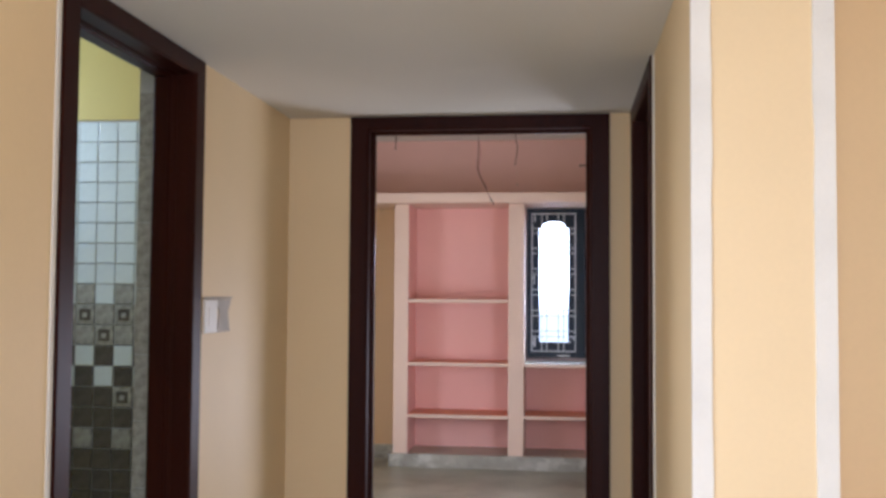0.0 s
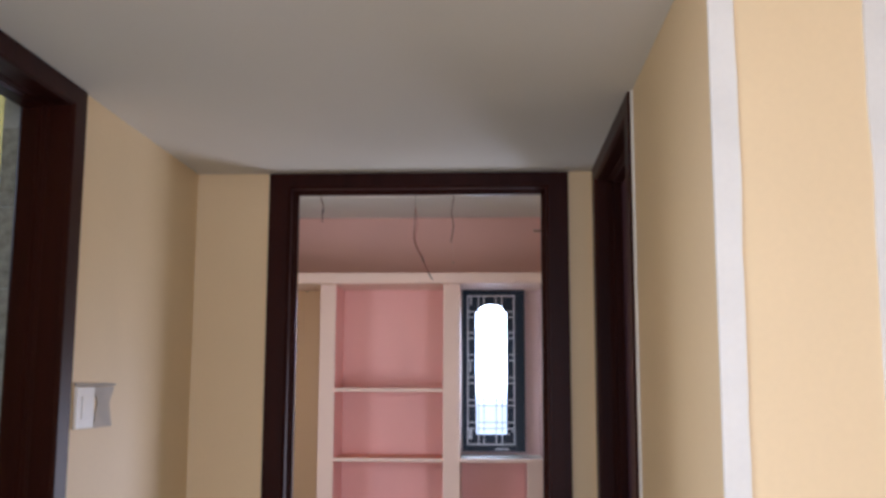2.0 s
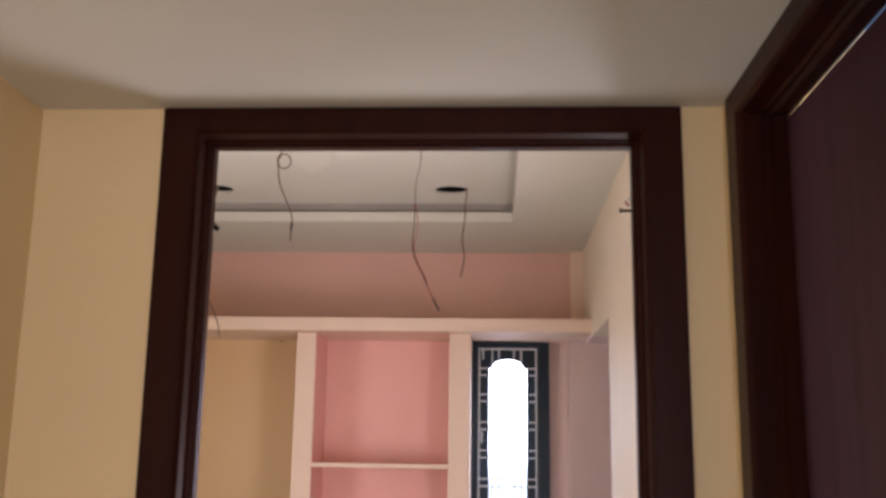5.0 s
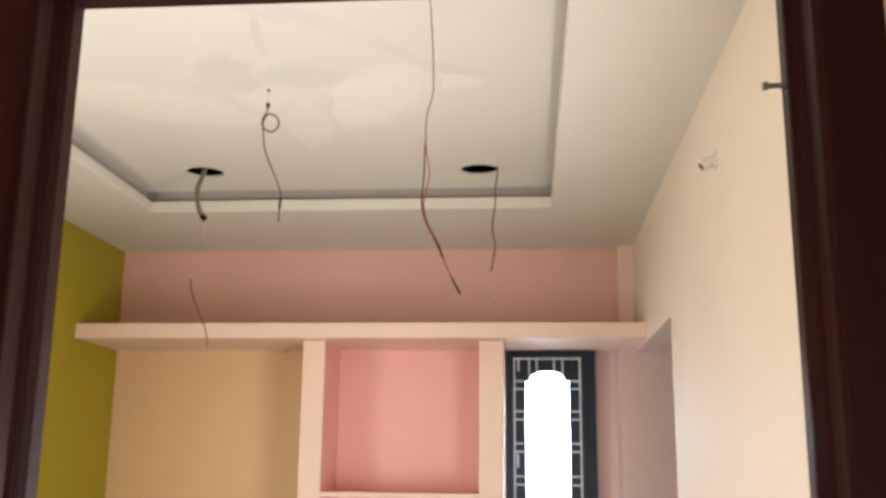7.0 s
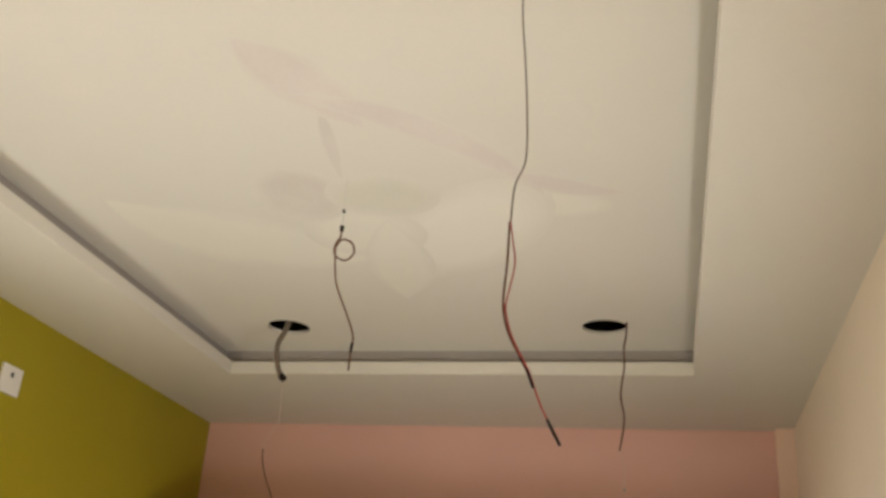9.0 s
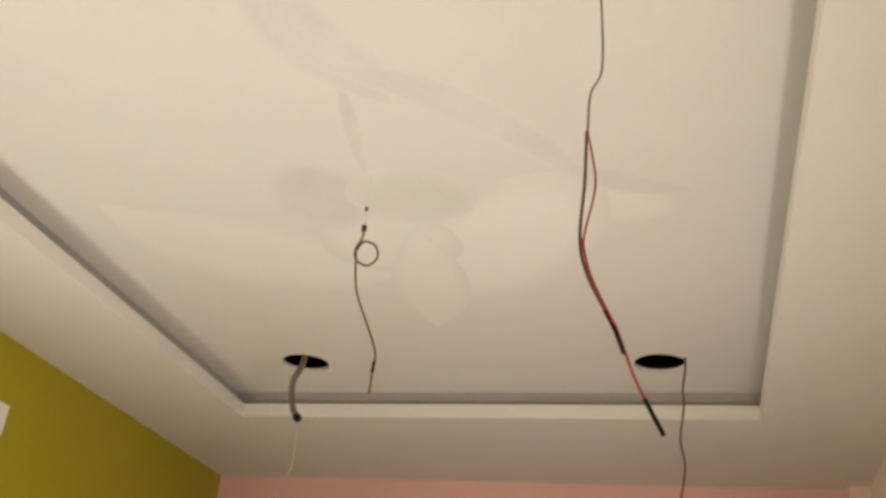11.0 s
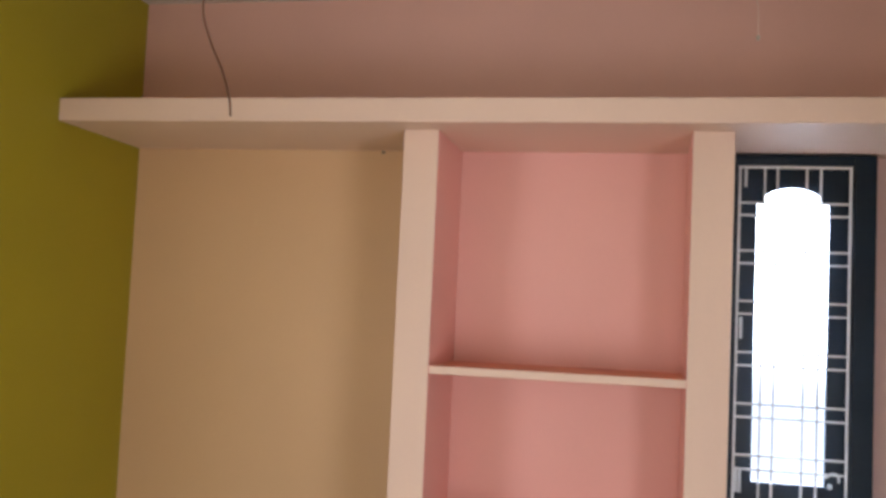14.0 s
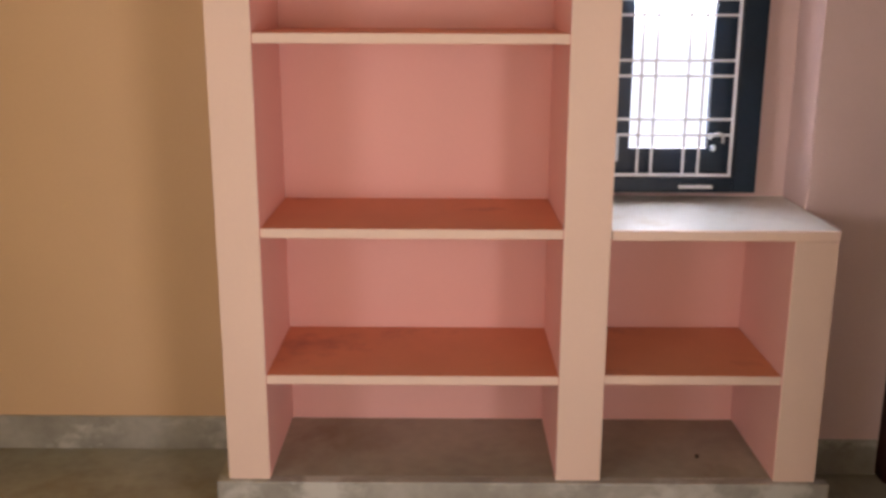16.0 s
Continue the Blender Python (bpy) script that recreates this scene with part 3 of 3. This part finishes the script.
TILE = 0.0835
TILE_ROWS = ["WGWG", "GPGP", "GGPG", "DWDW", "WDWD", "DDDP", "DDDD", "DGDG"]
tile_mesh = {k: mesh_of(plate(TILE - 0.004, TILE - 0.004, 0.006), "tile", m) for k, m in (("W", M_TW), ("G", M_TG), ("D", M_TD))}
framed = plate(TILE - 0.004, TILE - 0.004, 0.006)
box(-0.024, 0.024, -0.008, -0.004, -0.024, 0.024, 0.001, framed)
box(-0.010, 0.010, -0.010, -0.006, -0.012, 0.008, 0.001, framed)
for f in framed.faces:
    f.normal_update()
    c = f.calc_center_median()
    f.material_index = 2 if c.y < -0.0082 else 1 if c.y < -0.0062 else 0
tile_mesh["P"] = mesh_of(framed, "tile", [M_TG, M_TD, M_TG])
for r in range(25):
    z = 2.095 - TILE * (r + 0.5)
    for c in range(9):
        x = -1.952 + TILE * c
        k = "W" if r < 8 else TILE_ROWS[r - 8][(c + 1) % 4] if r < 16 else "D"
        o = new("tile", tile_mesh[k])
        o.parent = tile_wall
        o.location = (x, -0.008 - 0.0007 * ((r * 7 + c * 3) % 4), z)
tile_mesh["R"] = mesh_of(plate(0.066, 0.196, 0.005), "tile", M_TG)
for r in range(10):
    o = new("tile", tile_mesh["R"])
    o.parent = reveal
    o.location = (PL - 0.155, -0.980, 0.105 + 0.2 * r)

# ---- plaster edge beside the side room's frame ----
structure("trim_plaster_edge_bathroom", box(PL, PL + 0.006, -1.822, -1.806, 0.0, 2.097, 0.002), M_TRIM, "pale plaster edge beside the bathroom frame", "trim")
structure("trim_plaster_edge", box(PR - 0.006, PR, -0.936, -0.922, 0.0, 2.097, 0.002), M_TRIM, "pale plaster edge beside the door frame", "trim")


# ---- ceiling mural ----
SOFT = (1.2, 1.1, 1.0, 0.9, 0.8)


def ribbon(p0, p1, p2, width, n=24):
    """A leaf-shaped flat relief along a bent line, fullest in its middle, with a washed-out rim."""
    a, b, c = Vector(p0), Vector(p1), Vector(p2)
    loops = []
    for k in SOFT:
        left, right = [], []
        for i in range(n + 1):
            t = 0.5 + (i / n - 0.5) * (0.9 + 0.1 * k)
            p = (1 - t) ** 2 * a + 2 * t * (1 - t) * b + t * t * c
            d = (2 * (1 - t) * (b - a) + 2 * t * (c - b)).normalized()
            w = k * width * 0.5 * max(0.04, math.sin(math.pi * min(1, max(0, t))) ** 0.8)
            side = Vector((-d.y, d.x))
            left.append(p + side * w)
            right.append(p - side * w)
        loops.append(left + right[::-1])
    return relief(loops)


def oval(cx, cy, rx, ry, turn=0.0, n=40):
    c, s = math.cos(radians(turn)), math.sin(radians(turn))
    loops = []
    for k in SOFT:
        pts = []
        for q in range(n):
            a = 2 * math.pi * q / n
            u, v = k * rx * math.cos(a), k * ry * math.sin(a)
            pts.append(Vector((cx + c * u - s * v, cy + s * u + c * v)))
        loops.append(pts)
    return relief(loops)


def relief(loops):
    """Stacked coats of paint on the ceiling, one material slot each."""
    bm = bmesh.new()
    for i, outline in enumerate(loops):
        z = TRAY_Z - 0.00002 * relief.layer
        relief.layer += 1
        f = bm.faces.new([bm.verts.new((p.x, p.y, z)) for p in outline])
        f.material_index = i
    return bm


relief.layer = 1
mural = thing("ceiling_mural", "faint cream and pink flower relief painted on the white ceiling", "mural", (-0.75, 2.1, TRAY_Z))
for name, bm, m in (
    ("petal", oval(-0.16, 2.26, 0.13, 0.07, 8), M_MURAL_CREAM),
    ("petal", ribbon((-1.56, 2.13), (-1.37, 2.55), (-0.70, 2.58), 0.36), M_MURAL_CREAM),
    ("petal", oval(-0.475, 2.44, 0.185, 0.34, 37), M_MURAL_WHITE),
    ("petal", oval(-0.80, 2.42, 0.17, 0.15), M_MURAL_CREAM),
    ("petal", ribbon((-0.71, 2.34), (-0.74, 2.70), (-0.80, 2.99), 0.20), M_MURAL_CREAM),
    ("petal", oval(-0.925, 2.145, 0.125, 0.15, 10), M_MURAL_LILAC),
    ("petal", oval(-0.675, 2.165, 0.145, 0.115, 6), M_MURAL_SAGE),
    ("stem", ribbon((-0.705, 1.66), (-0.74, 1.86), (-0.765, 2.05), 0.04), M_MURAL_LILAC),
    ("petal", ribbon((-0.82, 1.37), (-0.73, 1.54), (-0.62, 1.78), 0.17), M_MURAL_PINK),
    ("petal", ribbon((-0.77, 1.61), (-0.41, 1.75), (-0.20, 2.18), 0.10), M_MURAL_PINK),
    ("petal", ribbon((-0.29, 2.04), (-0.15, 2.17), (0.03, 2.20), 0.075), M_MURAL_PINK),
):
    part(name, bm, m, mural)


# ---- wires hanging from the ceiling ----
def hanging(name, label, at):
    return thing(name, label, "wire", at, "loose ceiling wires")


w = hanging("fan_wire", "thin brown wire with a loop hanging from the ceiling", (-0.745, 2.045, TRAY_Z))
part("strand", tube([(-0.745, 2.045, TRAY_Z), (-0.745, 2.045, 2.724)], 0.0008, seg=6), M_CEIL, w, "fine white core")
part("connector", tube([(-0.745, 2.045, 2.724), (-0.744, 2.043, 2.674)], 0.0036, seg=8), M_PLASTIC, w, "pale insulated end")
part("tape", tube([(-0.745, 2.045, 2.730), (-0.745, 2.045, 2.720)], 0.0045, seg=8), M_BLACK, w, "black tape")
part("tape", tube([(-0.744, 2.043, 2.679), (-0.744, 2.044, 2.665)], 0.0065, seg=8), M_BLACK, w, "black tape")
part("strand", tube([(-0.744, 2.044, 2.668), (-0.752, 2.06, 2.652), (-0.768, 2.07, 2.632), (-0.766, 2.075, 2.605), (-0.740, 2.085, 2.592), (-0.716, 2.085, 2.612), (-0.722, 2.08, 2.642), (-0.748, 2.07, 2.650), (-0.766, 2.07, 2.626)], 0.0028), M_BROWN, w)
part("strand", tube([(-0.767, 2.072, 2.625), (-0.765, 2.09, 2.555), (-0.755, 2.10, 2.51), (-0.728, 2.13, 2.44), (-0.713, 2.15, 2.39), (-0.717, 2.155, 2.35), (-0.719, 2.159, 2.295)], 0.0028), M_BROWN, w)
part("tape", tube([(-0.714, 2.152, 2.372), (-0.717, 2.154, 2.345)], 0.0045, seg=8), M_BLACK, w, "black tape")

w = hanging("lamp_wire", "long twisted red and black wire with taped ends", (-0.095, 1.06, TRAY_Z))
part("strand", tube([(-0.095, 1.06, TRAY_Z), (-0.100, 1.05, 2.62), (-0.092, 1.05, 2.50), (-0.087, 1.06, 2.40), (-0.086, 1.06, 2.31), (-0.094, 1.01, 2.235), (-0.092, 0.97, 2.150)], 0.0014), M_CONDUIT, w)
part("strand", tube([(-0.093, 0.97, 2.155), (-0.094, 0.97, 2.09), (-0.099, 0.98, 2.03), (-0.091, 0.985, 1.99), (-0.073, 1.0, 1.955)], 0.0018), M_BROWN, w)
part("strand", tube([(-0.092, 0.969, 2.155), (-0.086, 0.967, 2.12), (-0.083, 0.97, 2.085), (-0.094, 0.978, 2.035), (-0.095, 0.98, 2.02)], 0.0012), M_RED, w)
part("strand", tube([(-0.097, 0.98, 2.03), (-0.088, 0.986, 1.99), (-0.070, 1.0, 1.953), (-0.063, 1.01, 1.94), (-0.049, 1.025, 1.900), (-0.037, 1.035, 1.875)], 0.0014), M_RED, w)
part("tape", tube([(-0.075, 0.998, 1.958), (-0.066, 1.008, 1.942), (-0.057, 1.016, 1.918)], 0.0024, seg=8), M_BLACK, w, "black tape")
part("tape", tube([(-0.039, 1.033, 1.878), (-0.031, 1.038, 1.863), (-0.021, 1.044, 1.844)], 0.0024, seg=8), M_BLACK, w, "black tape")

w = hanging("spotlight_wire", "thin brown wire hanging out of a lamp hole", (-0.010, 3.28, TRAY_Z))
part("strand", tube([(-0.012, 3.28, TOP), (-0.006, 3.28, 2.82), (-0.017, 3.28, 2.73), (-0.016, 3.28, 2.66), (-0.030, 3.285, 2.55), (-0.018, 3.29, 2.46), (-0.036, 3.295, 2.345)], 0.0034), M_BROWN, w)
part("strand", tube([(-0.036, 3.295, 2.347), (-0.022, 3.295, 2.28), (-0.020, 3.295, 2.205)], 0.0009), M_CLEARW, w, "bare pale core")
part("tape", tube([(-0.020, 3.295, 2.208), (-0.020, 3.295, 2.198)], 0.004, seg=8), M_GREYPL, w, "small grey knot")

w = hanging("spotlight_cable", "grey cable stub with a loose wire hanging from a lamp hole", (-1.385, 3.255, TRAY_Z))
part("sheath", tube([(-1.36, 3.27, TOP), (-1.375, 3.26, 2.83), (-1.399, 3.245, 2.737), (-1.386, 3.24, 2.65), (-1.360, 3.24, 2.595)], 0.011, seg=10), M_CONDUIT, w, "grey cable sheath")
part("tape", tube([(-1.366, 3.24, 2.606), (-1.350, 3.24, 2.590)], 0.014, seg=10), M_BLACK, w, "dark taped end")
part("strand", tube([(-1.356, 3.24, 2.592), (-1.348, 3.24, 2.46), (-1.356, 3.245, 2.41), (-1.395, 3.25, 2.345), (-1.405, 3.26, 2.31)], 0.0010), M_CLEARW, w, "bare pale core")
part("strand", tube([(-1.405, 3.26, 2.315), (-1.402, 3.26, 2.27), (-1.377, 3.26, 2.20), (-1.339, 3.26, 2.122), (-1.317, 3.26, 2.055), (-1.311, 3.26, 2.007)], 0.0030), M_BROWN, w)


# ---- electrical fittings and small hardware ----
sw = thing("switch_plate", "white plastic switch plate beside a grey cement patch", "switch", (PL, -0.79, 1.32))
part("cover", box(PL, PL + 0.010, -0.922, -0.815, 1.268, 1.372, 0.003), M_PLASTIC, sw)
part("rocker", box(PL + 0.010, PL + 0.013, -0.895, -0.842, 1.292, 1.348, 0.001), M_PLASTIC, sw)
part("lintel_gap", box(PL, PL + 0.006, -0.925, -0.672, 1.374, 1.380, 0.001), M_GREYPL, sw, "dark gap along the upper edge")
patch = bmesh.new()
edge = [(0.062 - 0.022 * math.sin(math.pi * k / 10) ** 2 + 0.004 * math.sin(5.1 * k), k / 10) for k in range(11)]
loop = [(-0.742 - w, 1.268 + 0.104 * h) for w, h in edge] + [(-0.742 + w * 0.95, 1.268 + 0.104 * h) for w, h in edge[::-1]]
face = patch.faces.new([patch.verts.new((PL + 0.004, y, z)) for y, z in loop])
for v in [e for e in bmesh.ops.extrude_face_region(patch, geom=[face])["geom"] if isinstance(e, bmesh.types.BMVert)]:
    v.co.x = PL
part("cement_patch", patch, M_GREYPL, sw, "rough grey cement patch")

sk = thing("wall_socket", "small white plastic cover plate high on the yellow wall", "socket", (BL, 2.80, 2.455))
part("cover", box(BL, BL + 0.010, 2.745, 2.865, 2.400, 2.505, 0.003), M_PLASTIC, sk)
part("pin_hole", box(BL + 0.010, BL + 0.0115, 2.797, 2.812, 2.462, 2.480), M_BLACK, sk, "dark socket hole")

lh = thing("lamp_holder", "white angled bulb holder without a bulb on the wall", "lamp holder", (BR, 2.0, 2.43))
part("base", box(BR - 0.008, BR, 1.975, 2.025, 2.410, 2.466, 0.003), M_PLASTIC, lh)
part("socket", tube([(BR - 0.006, 2.0, 2.438), (BR - 0.025, 2.0, 2.432), (BR - 0.046, 1.998, 2.418)], 0.019, seg=16), M_PLASTIC, lh)
part("mouth", tube([(BR - 0.045, 1.998, 2.4185), (BR - 0.048, 1.998, 2.4165)], 0.013, seg=16), M_RED, lh, "reddish contact plate")

bo = thing("frame_bolt", "short steel bolt standing out of the door frame", "bolt", (0.418, 0.060, 1.906))
part("pin", tube([(0.419, 0.060, 1.906), (0.394, 0.060, 1.906)], 0.0035, seg=8), M_STEEL, bo)
part("head", tube([(0.395, 0.060, 1.906), (0.390, 0.060, 1.906)], 0.0055, seg=8), M_STEEL, bo)

sc = thing("screw", "small dark screw head in the warm white wall", "screw", (BR, 0.963, 2.424))
part("head", tube([(BR, 0.963, 2.424), (BR - 0.006, 0.963, 2.424)], 0.005, seg=8), M_BLACK, sc)

na = thing("nail", "small rusty nail in the alcove wall", "nail", (-1.242, BB, 2.128))
part("shank", tube([(-1.242, BB, 2.128), (-1.243, BB - 0.02, 2.126)], 0.003, seg=6), M_STEEL, na)
part("head", tube([(-1.243, BB - 0.02, 2.126), (-1.243, BB - 0.023, 2.1255)], 0.006, seg=8), M_STEEL, na)

pb = bmesh.new()
bmesh.ops.create_icosphere(pb, subdivisions=2, radius=0.005, matrix=Matrix.Translation((0.315, 4.229, 0.113)))
for v in pb.verts:
    v.co += 0.0012 * Vector((math.sin(v.co.x * 900), math.cos(v.co.y * 800), 0))
tagged(part("pebble", pb, M_BLACK), "tiny dark pebble lying on the shelf base", "pebble")
